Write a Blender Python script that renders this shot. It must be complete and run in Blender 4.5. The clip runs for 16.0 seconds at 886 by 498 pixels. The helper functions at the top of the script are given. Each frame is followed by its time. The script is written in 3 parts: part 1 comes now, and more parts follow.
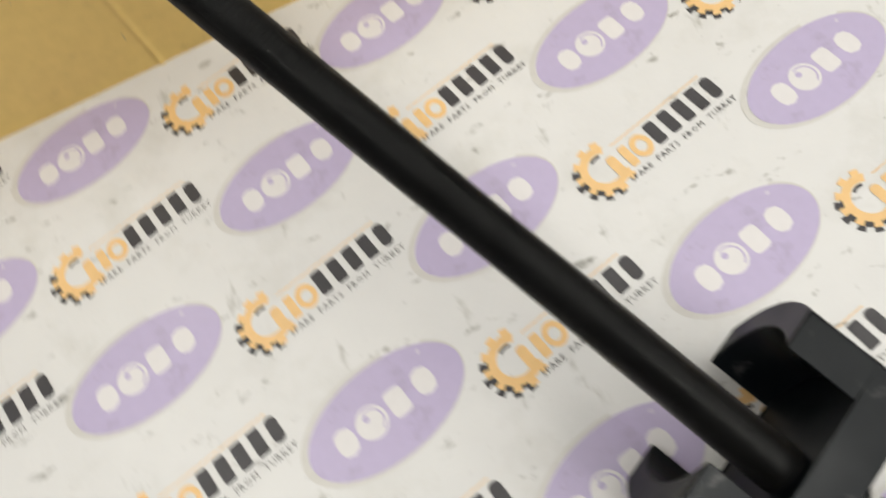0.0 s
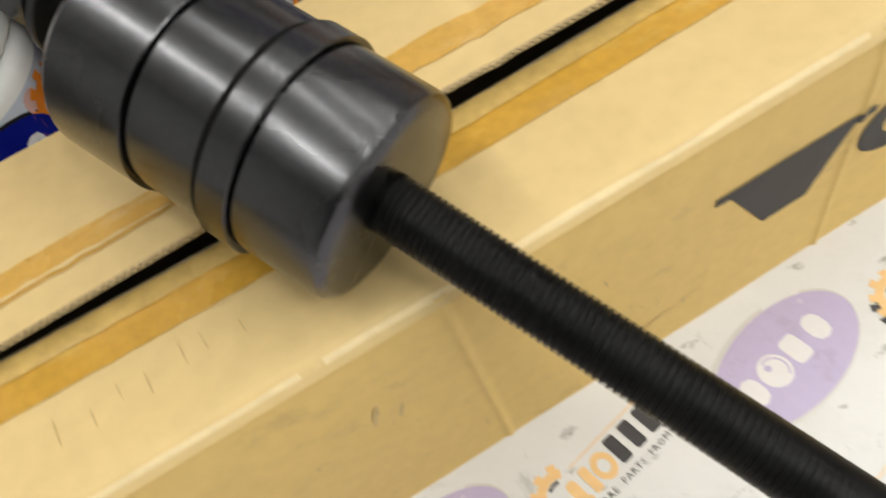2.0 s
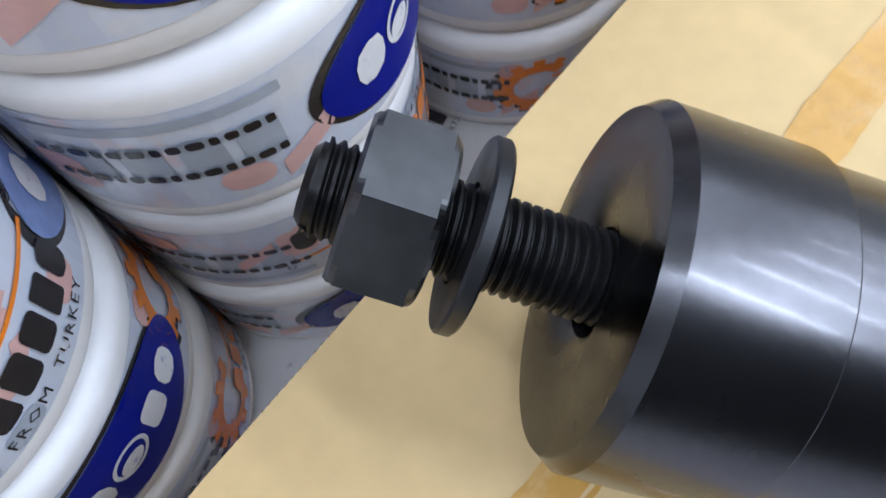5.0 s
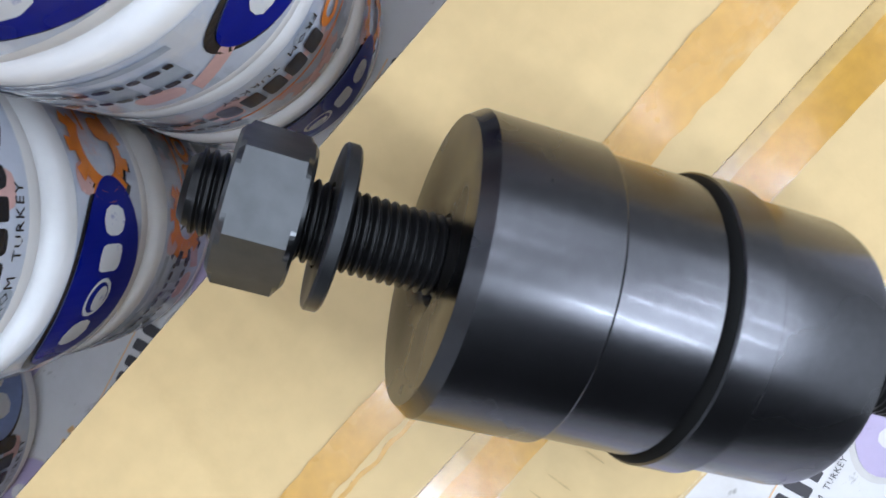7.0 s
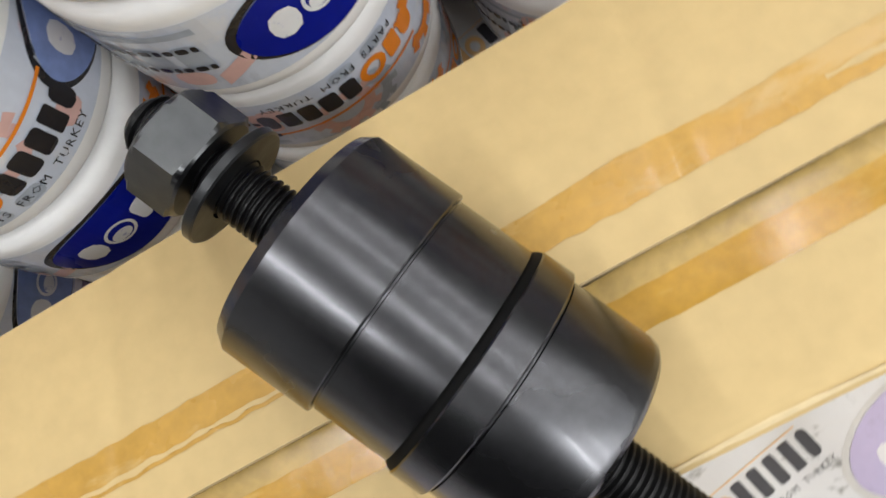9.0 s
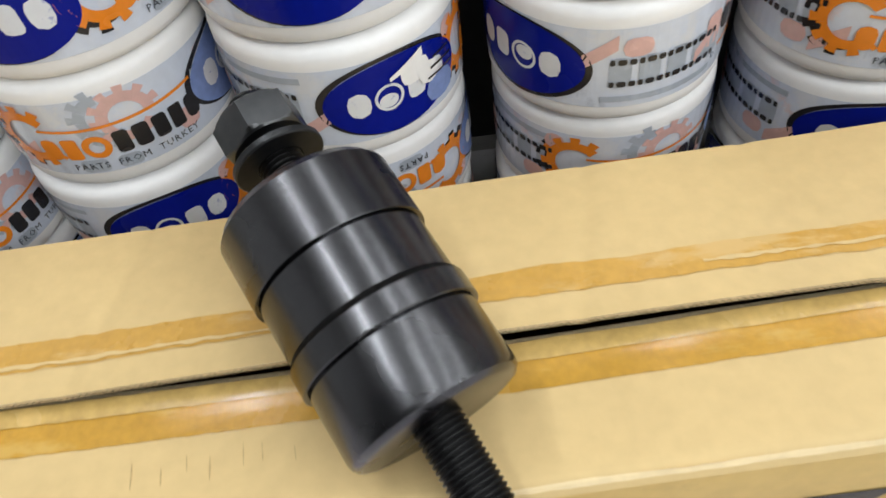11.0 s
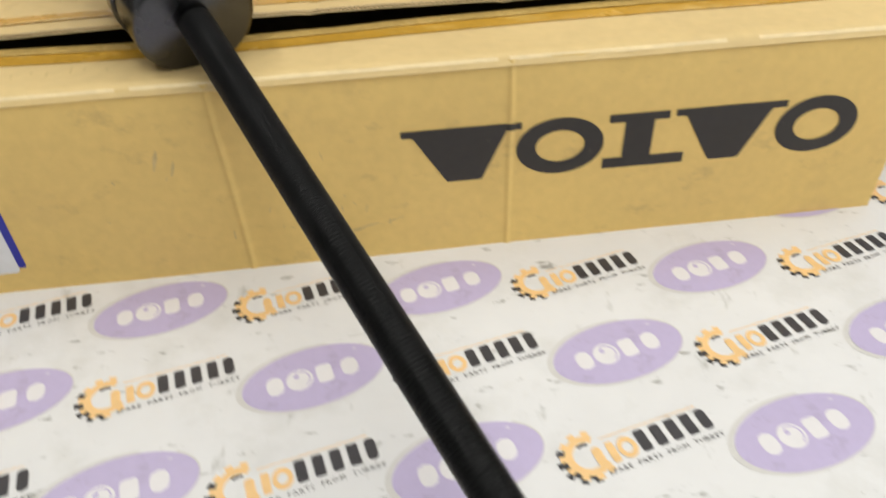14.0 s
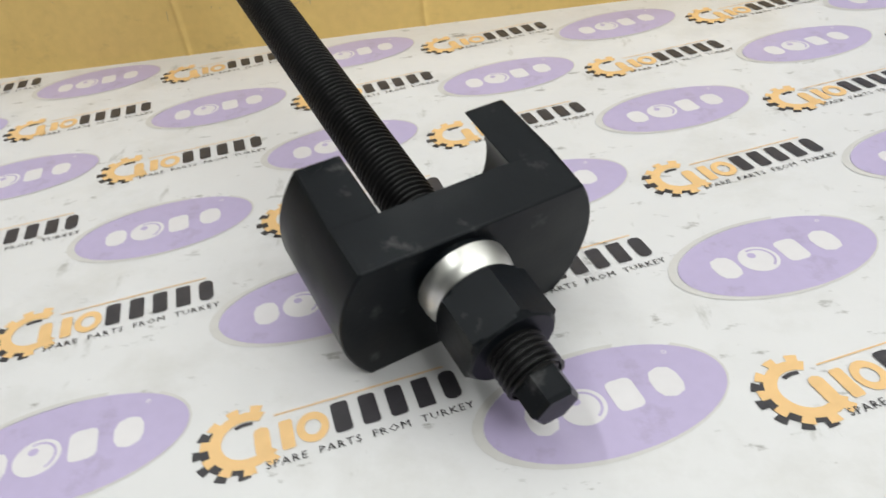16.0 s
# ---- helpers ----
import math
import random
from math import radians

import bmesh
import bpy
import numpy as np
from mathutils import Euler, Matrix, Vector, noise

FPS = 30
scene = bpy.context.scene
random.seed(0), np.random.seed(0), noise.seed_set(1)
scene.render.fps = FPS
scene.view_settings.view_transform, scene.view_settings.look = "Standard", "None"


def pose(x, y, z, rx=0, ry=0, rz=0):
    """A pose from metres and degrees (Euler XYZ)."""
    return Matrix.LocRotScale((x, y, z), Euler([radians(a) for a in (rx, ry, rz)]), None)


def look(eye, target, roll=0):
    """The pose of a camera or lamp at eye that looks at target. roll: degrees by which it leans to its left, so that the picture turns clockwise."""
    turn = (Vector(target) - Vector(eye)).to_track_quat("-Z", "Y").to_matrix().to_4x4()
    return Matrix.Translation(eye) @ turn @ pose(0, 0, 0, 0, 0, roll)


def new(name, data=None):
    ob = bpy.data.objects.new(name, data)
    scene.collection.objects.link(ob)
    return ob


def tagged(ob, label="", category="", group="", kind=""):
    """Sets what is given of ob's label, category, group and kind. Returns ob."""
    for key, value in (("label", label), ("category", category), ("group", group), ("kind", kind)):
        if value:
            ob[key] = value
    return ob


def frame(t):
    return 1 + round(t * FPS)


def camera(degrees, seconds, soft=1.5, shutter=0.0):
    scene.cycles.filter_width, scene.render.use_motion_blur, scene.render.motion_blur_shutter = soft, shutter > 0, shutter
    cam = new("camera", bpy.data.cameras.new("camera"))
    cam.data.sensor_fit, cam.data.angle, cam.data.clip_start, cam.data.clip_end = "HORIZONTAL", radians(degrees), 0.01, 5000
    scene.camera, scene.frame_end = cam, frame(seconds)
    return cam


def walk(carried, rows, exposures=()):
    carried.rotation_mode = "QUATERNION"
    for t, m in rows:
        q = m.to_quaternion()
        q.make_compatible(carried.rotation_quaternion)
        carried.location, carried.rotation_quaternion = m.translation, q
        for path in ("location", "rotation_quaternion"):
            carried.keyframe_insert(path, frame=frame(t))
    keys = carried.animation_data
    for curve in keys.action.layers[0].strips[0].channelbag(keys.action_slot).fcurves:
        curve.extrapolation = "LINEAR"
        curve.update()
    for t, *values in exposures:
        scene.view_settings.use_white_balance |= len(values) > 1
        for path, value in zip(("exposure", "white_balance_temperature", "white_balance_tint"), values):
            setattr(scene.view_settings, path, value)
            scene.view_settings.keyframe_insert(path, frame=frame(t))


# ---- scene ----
cam = camera(60.0, 16.0, soft=1.6, shutter=0.5)
PATH = [
    (0, (0.0809, -0.1954, 0.2898), (0.1544, 0.5718, -1.5557), -20.13),
    (0.5, (0.0394, -0.1620, 0.3015), (0.2441, 0.7122, -1.4857), -20.32),
    (1, (0.0110, -0.1316, 0.3014), (0.3160, 0.8322, -1.4243), -18.07),
    (1.5, (0.0006, -0.0776, 0.2912), (0.3016, 0.9949, -1.3699), -17.60),
    (2, (-0.0072, -0.0245, 0.2898), (0.1958, 1.0615, -1.3774), -20.76),
    (2.5, (-0.0225, 0.0039, 0.2760), (0.2084, 1.1776, -1.3268), -22.63),
    (3, (-0.0450, 0.0317, 0.2697), (0.2659, 1.2328, -1.2989), -19.86),
    (3.5, (-0.0658, 0.0705, 0.2784), (0.3815, 1.1755, -1.3275), -15.21),
    (3.7, (-0.0743, 0.0861, 0.2795), (0.4630, 1.1352, -1.3363), -12.00),
    (5.8, (-0.0616, 0.1669, 0.2905), (0.2464, 0.3585, -1.6763), 5.75),
    (6, (-0.0554, 0.1685, 0.2935), (0.1863, 0.3092, -1.6869), 7.87),
    (6.5, (-0.0384, 0.1680, 0.3004), (0.0369, 0.2253, -1.6973), 2.32),
    (7, (-0.0165, 0.1616, 0.3133), (-0.1626, 0.1951, -1.6811), -124.02),
    (7.5, (0.0043, 0.1518, 0.3241), (-0.3100, 0.2510, -1.6486), -116.00),
    (8, (0.0149, 0.1351, 0.3299), (-0.3534, 0.3374, -1.6255), -101.19),
    (8.5, (0.0216, 0.1158, 0.3320), (-0.3171, 0.4809, -1.6050), -77.82),
    (9, (0.0218, 0.0966, 0.3287), (-0.2321, 0.6585, -1.5739), -51.32),
    (9.2, (0.0221, 0.0930, 0.3321), (-0.2027, 0.7293, -1.5506), -42.48),
    (11.3, (0.0226, -0.0304, 0.3511), (-0.0271, 1.2486, -1.1857), -8.60),
    (11.5, (0.0241, -0.0442, 0.3516), (0.0026, 1.2487, -1.1741), -8.68),
    (12, (0.0171, -0.0759, 0.3527), (0.0543, 1.2733, -1.1232), -8.43),
    (12.5, (0.0139, -0.1031, 0.3574), (0.1037, 1.3037, -1.0614), -7.47),
    (13, (0.0094, -0.1487, 0.3537), (0.1874, 1.2961, -1.0177), -5.01),
    (13.5, (0.0318, -0.2073, 0.3203), (0.2357, 1.2787, -1.0026), -1.96),
    (14, (0.0886, -0.2660, 0.2878), (0.2253, 1.2615, -0.9959), -1.74),
    (14.5, (0.1232, -0.3180, 0.2500), (0.2102, 1.2781, -0.9521), -2.83),
    (15, (0.1374, -0.3574, 0.2152), (0.1327, 1.2652, -0.9539), -6.47),
    (15.5, (0.1499, -0.3828, 0.1794), (0.0960, 1.2415, -0.9863), -8.50),
    (16, (0.1626, -0.3878, 0.1584), (0.1187, 1.2486, -0.9905), -7.25),
]
EXPOSURE = [(0.0, -0.71, 7000, 11), (1.5, -0.56, 7000, 11), (2.5, -0.36, 6500, 11), (3.0, -0.26, 5700, 14), (3.5, -0.22, 5450, 17), (6.0, -0.27, 5450, 16), (7.0, -0.31, 5500, 15),
            (8.0, -0.44, 6100, 14), (9.0, -0.52, 6500, 14), (11.5, -0.46, 6300, 12), (13.0, -0.47, 6250, 11), (14.0, -0.59, 6800, 11), (15.0, -0.68, 6700, 12), (16.0, -0.65, 6550, 10)]
walk(cam, [(t, look(eye, target, roll)) for t, eye, target, roll in PATH], EXPOSURE)

# ---------------------------------------------------------------- light
world = bpy.data.worlds.new("world")
scene.world = world
world.use_nodes = True
world.node_tree.nodes["Background"].inputs[0].default_value = (1.0, 0.98, 0.95, 1)
world.node_tree.nodes["Background"].inputs[1].default_value = 0.05

ROOM_X0, ROOM_X, ROOM_Y0, ROOM_Y1, ROOM_Z = -2.6, 9.0, -4.0, 1.9, 2.7
NOOK_X, NOOK_Y = 0.25, -1.60                 # the south-west corner is closed by added dark walls
LAMPS = [(-0.78, -0.40, 25.0), (0.60, -0.40, 10.0), (1.50, -0.40, 9.0), (2.50, -0.40, 12.0), (3.60, -0.40, 14.0), (5.20, -0.40, 18.0),
         (-0.78, 0.95, 18.0), (0.60, 0.95, 10.0), (1.50, 0.95, 9.0), (2.50, 0.95, 10.0),
         (0.90, -2.20, 42.0), (1.70, -2.20, 38.0), (2.60, -2.20, 36.0), (3.80, -2.20, 36.0), (5.50, -2.20, 36.0), (7.50, -2.20, 36.0)]
for lx, ly, watts in LAMPS:
    data = bpy.data.lights.new("tube_light", "AREA")
    data.shape, data.size, data.size_y = "RECTANGLE", 0.07, 1.20
    data.energy, data.color = watts, (0.955, 0.985, 0.96)
    new("tube_light", data).matrix_world = look((lx, ly, ROOM_Z - 0.075), (lx, ly, 0.0))


# ---------------------------------------------------------------- materials
def links(m):
    return m.node_tree.nodes, m.node_tree.links


def surface(name, base, rough=0.6, metal=0.0, vary=0.12, coarse=8.0, fine=220.0, bump=0.1, bump_scale=300.0,
            rough_vary=0.1, bump_depth=0.0006, stretch=(1, 1, 1), tint=None, per_object=0.0, specular=0.5, coat=0.0):
    """A surface with variation at two scales, in object space, in metres."""
    m = bpy.data.materials.new(name)
    m.use_nodes = True
    nodes, link = links(m)
    bsdf = nodes["Principled BSDF"]
    bsdf.inputs["Metallic"].default_value = metal
    bsdf.inputs["Specular IOR Level"].default_value = specular
    bsdf.inputs["Coat Weight"].default_value = coat
    bsdf.inputs["Coat Roughness"].default_value = 0.09
    co = nodes.new("ShaderNodeTexCoord")
    mp = nodes.new("ShaderNodeMapping")
    mp.inputs["Scale"].default_value = stretch
    link.new(co.outputs["Object"], mp.inputs["Vector"])

    def grain(scale, detail=4.0):
        t = nodes.new("ShaderNodeTexNoise")
        t.inputs["Scale"].default_value, t.inputs["Detail"].default_value = scale, detail
        link.new(mp.outputs["Vector"], t.inputs["Vector"])
        return t.outputs["Fac"]

    big, small = grain(coarse), grain(fine)
    add = nodes.new("ShaderNodeMath")
    add.operation = "ADD"
    link.new(big, add.inputs[0])
    link.new(small, add.inputs[1])
    ramp = nodes.new("ShaderNodeValToRGB")
    low = [c * (1 - vary) for c in base]
    high = [min(1.0, c * (1 + vary)) for c in base]
    if tint:
        low = list(tint)
    ramp.color_ramp.elements[0].position, ramp.color_ramp.elements[0].color = 0.32, (*low, 1)
    ramp.color_ramp.elements[1].position, ramp.color_ramp.elements[1].color = 0.68, (*high, 1)
    half = nodes.new("ShaderNodeMath")
    half.operation, half.inputs[1].default_value = "MULTIPLY", 0.5
    link.new(add.outputs[0], half.inputs[0])
    link.new(half.outputs[0], ramp.inputs[0])
    colour = ramp.outputs[0]
    if per_object:
        info, hsv = nodes.new("ShaderNodeObjectInfo"), nodes.new("ShaderNodeHueSaturation")
        rng = nodes.new("ShaderNodeMapRange")
        rng.inputs["To Min"].default_value, rng.inputs["To Max"].default_value = 1 - per_object, 1 + per_object
        link.new(info.outputs["Random"], rng.inputs["Value"])
        link.new(rng.outputs[0], hsv.inputs["Value"])
        link.new(colour, hsv.inputs["Color"])
        colour = hsv.outputs[0]
    link.new(colour, bsdf.inputs["Base Color"])
    rr = nodes.new("ShaderNodeMapRange")
    rr.inputs["From Min"].default_value, rr.inputs["From Max"].default_value = 0.3, 0.7
    rr.inputs["To Min"].default_value, rr.inputs["To Max"].default_value = max(0.02, rough - rough_vary), min(1.0, rough + rough_vary)
    link.new(big, rr.inputs["Value"])
    link.new(rr.outputs[0], bsdf.inputs["Roughness"])
    if bump:
        b = nodes.new("ShaderNodeBump")
        b.inputs["Strength"].default_value, b.inputs["Distance"].default_value = bump, bump_depth
        link.new(grain(bump_scale, 6.0), b.inputs["Height"])
        link.new(b.outputs[0], bsdf.inputs["Normal"])
    return m


def smudged(m, scale, amount, colour, sharp=(0.55, 0.75), stretch=(1, 1, 1)):
    """Stains over a finished surface: noise-shaped patches of another colour."""
    nodes, link = links(m)
    bsdf = nodes["Principled BSDF"]
    old = bsdf.inputs["Base Color"].links[0].from_socket
    co, mp, t = nodes.new("ShaderNodeTexCoord"), nodes.new("ShaderNodeMapping"), nodes.new("ShaderNodeTexNoise")
    mp.inputs["Scale"].default_value, mp.inputs["Location"].default_value = stretch, (3.1, 1.7, 0.4)
    t.inputs["Scale"].default_value, t.inputs["Detail"].default_value, t.inputs["Roughness"].default_value = scale, 6.0, 0.65
    link.new(co.outputs["Object"], mp.inputs["Vector"])
    link.new(mp.outputs[0], t.inputs["Vector"])
    rng = nodes.new("ShaderNodeMapRange")
    rng.inputs["From Min"].default_value, rng.inputs["From Max"].default_value = sharp
    rng.inputs["To Max"].default_value = amount
    link.new(t.outputs["Fac"], rng.inputs["Value"])
    mix = nodes.new("ShaderNodeMix")
    mix.data_type = "RGBA"
    link.new(rng.outputs[0], mix.inputs[0])
    link.new(old, mix.inputs[6])
    mix.inputs[7].default_value = (*colour, 1)
    link.new(mix.outputs[2], bsdf.inputs["Base Color"])
    return m


# CARD is raised to make up for weak light on the front face.
CARD = (0.73, 0.51, 0.18)
m_card = smudged(surface("cardboard", CARD, 0.62, vary=0.07, coarse=9, fine=160, bump=0.12, bump_scale=420, specular=0.35),
                 14, 0.35, (0.40, 0.27, 0.13), (0.58, 0.80))
smudged(m_card, 38, 0.5, (0.46, 0.315, 0.13), (0.60, 0.72), (1, 1, 1.6))
# Same cardboard, toned down on the flaps to even out the light on top.
m_card_top = smudged(surface("cardboard_top", (0.68, 0.50, 0.235), 0.6, vary=0.06, coarse=10, fine=160, bump=0.12, bump_scale=420, specular=0.35),
                     11, 0.30, (0.47, 0.34, 0.18), (0.58, 0.80))
m_flute = surface("cardboard_edge", (0.74, 0.60, 0.37), 0.8, vary=0.3, fine=900)
# Near black: the shade inside the slit and flutes is put into the colour.
m_card_in_shade = surface("cardboard_inside_shade", (0.06, 0.04, 0.02), 0.9)
# Pale card colour for the painted highlight on the front fold.
m_card_glint = surface("pale_fold_glint", (0.80, 0.64, 0.37), 0.7, vary=0.1, coarse=60)
m_dirt = smudged(surface("dirt_mark", (0.56, 0.41, 0.19), 0.75, vary=0.2, coarse=60), 200, 0.6, (0.46, 0.325, 0.15), (0.45, 0.6))
m_tape = smudged(surface("brown_tape", (0.60, 0.345, 0.075), 0.28, vary=0.12, coarse=30, fine=300, bump=0.25, bump_scale=120, coat=0.15),
                 60, 0.8, (0.68, 0.47, 0.20), (0.50, 0.60), (0.35, 1, 1))
m_tape_front = smudged(surface("amber_tape", (0.56, 0.31, 0.045), 0.2, vary=0.15, coarse=40, fine=300, bump=0.35, bump_scale=110, coat=0.15),
                       70, 0.7, (0.66, 0.43, 0.12), (0.55, 0.66), (0.35, 1, 1))
m_tape_clear = surface("clear_tape", (0.58, 0.39, 0.13), 0.22, vary=0.2, coarse=40, bump=0.6, bump_scale=70, coat=0.2)
m_ink = smudged(surface("black_ink", (0.028, 0.024, 0.022), 0.55, vary=0.15), 180, 0.5, (0.2, 0.15, 0.1), (0.66, 0.74))
m_banner = smudged(surface("banner_vinyl", (0.690, 0.685, 0.695), 0.38, vary=0.025, coarse=5, fine=60, bump=0.5, bump_scale=11, bump_depth=0.006, rough_vary=0.08),
                   20, 0.55, (0.47, 0.455, 0.42), (0.52, 0.80))
smudged(m_banner, 120, 0.8, (0.20, 0.19, 0.17), (0.615, 0.70), (0.5, 1, 1))
smudged(m_banner, 70, 0.55, (0.30, 0.29, 0.26), (0.63, 0.72), (1, 0.35, 1))
m_purple = smudged(surface("purple_print", (0.475, 0.41, 0.61), 0.38, vary=0.04, coarse=20, bump=0.05, bump_scale=60),
                   60, 0.6, (0.33, 0.28, 0.40), (0.58, 0.72))
m_purple_rim = surface("grey_print", (0.60, 0.585, 0.57), 0.4, vary=0.05)
m_white_print = surface("white_print", (0.71, 0.69, 0.71), 0.4, vary=0.03)
m_orange = surface("orange_print", (0.80, 0.52, 0.24), 0.4, vary=0.06, coarse=30)
m_dark_print = surface("dark_print", (0.040, 0.037, 0.043), 0.42, vary=0.2)
m_steel = smudged(surface("black_oxide_steel", (0.088, 0.089, 0.096), 0.265, metal=1.0, vary=0.10, coarse=26, fine=500, bump=0.02, bump_scale=900, rough_vary=0.02, coat=0.1),
                  40, 0.25, (0.060, 0.061, 0.066), (0.50, 0.70))
smudged(m_steel, 420, 0.9, (0.40, 0.40, 0.40), (0.765, 0.79))
m_steel_face = surface("black_oxide_end", (0.085, 0.083, 0.083), 0.24, metal=1.0, vary=0.2, coarse=40, bump=0.04, bump_scale=900)
m_rod = surface("black_threaded_steel", (0.010, 0.010, 0.0105), 0.40, metal=0.35, vary=0.5, specular=0.3, coarse=40, fine=500, bump=0.1, bump_scale=900)
m_nut = surface("dark_nut_steel", (0.100, 0.104, 0.108), 0.38, metal=0.95, vary=0.18, coarse=90, bump=0.05, bump_scale=700)
m_washer = surface("black_washer_steel", (0.045, 0.047, 0.05), 0.4, metal=0.8, vary=0.2, coarse=80)
m_block = smudged(surface("blackened_block_steel", (0.004, 0.0055, 0.0075), 0.36, metal=0.3, specular=0.22, vary=0.15, coarse=40, bump=0.05, bump_scale=600),
                  70, 0.4, (0.13, 0.13, 0.13), (0.62, 0.74))
m_shoulder = surface("black_shoulder", (0.004, 0.004, 0.004), 0.75, specular=0.15)
m_zinc = surface("zinc_plated_steel", (0.66, 0.66, 0.63), 0.34, metal=1.0, vary=0.08, bump=0.05, bump_scale=500)
m_roll = surface("white_tape_edge", (0.88, 0.88, 0.88), 0.42, vary=0.03, coarse=20, fine=200, bump=0.15, bump_scale=120, per_object=0.03)
m_film = smudged(surface("printed_film", (0.63, 0.69, 0.81), 0.16, vary=0.06, coarse=50, bump=0.25, bump_scale=70, coat=0.5),
                 55, 0.6, (0.74, 0.75, 0.78), (0.52, 0.62))
smudged(m_film, 26, 0.6, (0.80, 0.50, 0.46), (0.60, 0.66))
smudged(m_film, 42, 0.65, (0.42, 0.47, 0.57), (0.60, 0.66), (1, 1, 0.6))
m_blue = smudged(surface("blue_print", (0.003, 0.010, 0.24), 0.25, vary=0.1, bump=0.2, bump_scale=70, specular=0.12),
                 120, 0.16, (0.10, 0.14, 0.42), (0.62, 0.72))
m_blue_pale = surface("pale_blue_print", (0.20, 0.28, 0.56), 0.2, vary=0.2, bump=0.2, bump_scale=70)
m_roll_white = smudged(surface("white_roll_print", (0.74, 0.76, 0.80), 0.25, vary=0.04), 260, 0.6, (0.16, 0.2, 0.5), (0.60, 0.68))
m_roll_orange = surface("bright_orange_print", (0.80, 0.24, 0.02), 0.2, vary=0.08)
m_roll_dark = surface("black_roll_print", (0.018, 0.018, 0.022), 0.2, vary=0.2)
m_ghost_pink = surface("faded_pink_print", (0.70, 0.45, 0.42), 0.22, vary=0.1, coarse=60)
m_ghost_grey = surface("faded_grey_print", (0.40, 0.45, 0.53), 0.22, vary=0.12, coarse=60)
m_label_blue = surface("label_blue", (0.012, 0.02, 0.33), 0.35)
m_label_white = smudged(surface("label_paper", (0.72, 0.73, 0.76), 0.5, vary=0.04), 90, 0.35, (0.5, 0.5, 0.52))
m_wall = surface("painted_wall", (0.74, 0.74, 0.73), 0.8, vary=0.05, coarse=2, fine=40)
m_grey_wall = surface("grey_wall", (0.68, 0.68, 0.68), 0.8, coarse=2, fine=40)
m_white_wall = surface("white_wall", (0.78, 0.77, 0.75), 0.8, vary=0.05, coarse=2, fine=40)
# Near black, for the added backing of the rolls and the added dark walls.
m_dark_wall = surface("dark_stand_in", (0.035, 0.035, 0.037), 0.8, coarse=3)
m_floor = surface("concrete_floor", (0.33, 0.32, 0.30), 0.7, vary=0.15, coarse=4, fine=60)

# ---------------------------------------------------------------- mesh helpers
def mesh_from(name, bm, mats, smooth=None):
    me = bpy.data.meshes.new(name)
    bm.normal_update()
    bm.to_mesh(me)
    bm.free()
    for m in mats if isinstance(mats, (list, tuple)) else [mats]:
        me.materials.append(m)
    if smooth is not None:
        me.polygons.foreach_set("use_smooth", [True] * len(me.polygons))
        me.set_sharp_from_angle(angle=radians(smooth))
    return me


def part(name, bm, material, parent, label="", smooth=None):
    """Links a bmesh as one mesh object under a thing or a part."""
    ob = new(name, mesh_from(name, bm, material, smooth))
    ob.parent = parent
    return tagged(ob, label) if label else ob


def thing(name, m, label, category, group="", kind=""):
    ob = new(name)
    ob.empty_display_size = 0.02
    ob.matrix_world = m
    return tagged(ob, label, category, group, kind)


def box_bm(x0, y0, z0, x1, y1, z1, bevel=0.0):
    bm = bmesh.new()
    bmesh.ops.create_cube(bm, size=1.0)
    for v in bm.verts:
        v.co = Vector(((x0 + x1) / 2 + v.co.x * (x1 - x0), (y0 + y1) / 2 + v.co.y * (y1 - y0), (z0 + z1) / 2 + v.co.z * (z1 - z0)))
    if bevel:
        bmesh.ops.bevel(bm, geom=list(bm.edges), offset=bevel, segments=2, affect="EDGES")
    return bm


def lathe(profile, seg=64, closed=False):
    """A surface of revolution round z from (radius, height) pairs."""
    bm = bmesh.new()
    rings = []
    for r, z in profile:
        if r < 1e-6:
            rings.append([bm.verts.new((0, 0, z))])
        else:
            rings.append([bm.verts.new((r * math.cos(2 * math.pi * k / seg), r * math.sin(2 * math.pi * k / seg), z)) for k in range(seg)])
    pairs = list(zip(rings, rings[1:]))
    if closed:
        pairs.append((rings[-1], rings[0]))
    for a, b in pairs:
        for k in range(seg):
            n = (k + 1) % seg
            if len(a) == 1 and len(b) > 1:
                bm.faces.new((a[0], b[n], b[k]))
            elif len(b) == 1 and len(a) > 1:
                bm.faces.new((a[k], a[n], b[0]))
            elif len(a) > 1:
                bm.faces.new((a[k], a[n], b[n], b[k]))
    bmesh.ops.recalc_face_normals(bm, faces=list(bm.faces))
    return bm


# Flat drawings: each piece is (material slot, height step, list of quads in u, v).
def strip(u0, u1, low, high, n=12):
    quads = []
    for k in range(n):
        a, b = u0 + (u1 - u0) * k / n, u0 + (u1 - u0) * (k + 1) / n
        quads.append([(a, low(a)), (b, low(b)), (b, high(b)), (a, high(a))])
    return quads


def disc(cu, cv, a, b, n=24):
    def half(u):
        return b * math.sqrt(max(0.0, 1 - ((u - cu) / a) ** 2))
    quads = []
    us = [cu - a * math.cos(math.pi * k / n) for k in range(n + 1)]
    for p, q in zip(us, us[1:]):
        quads.append([(p, cv - half(p)), (q, cv - half(q)), (q, cv + half(q)), (p, cv + half(p))])
    return quads


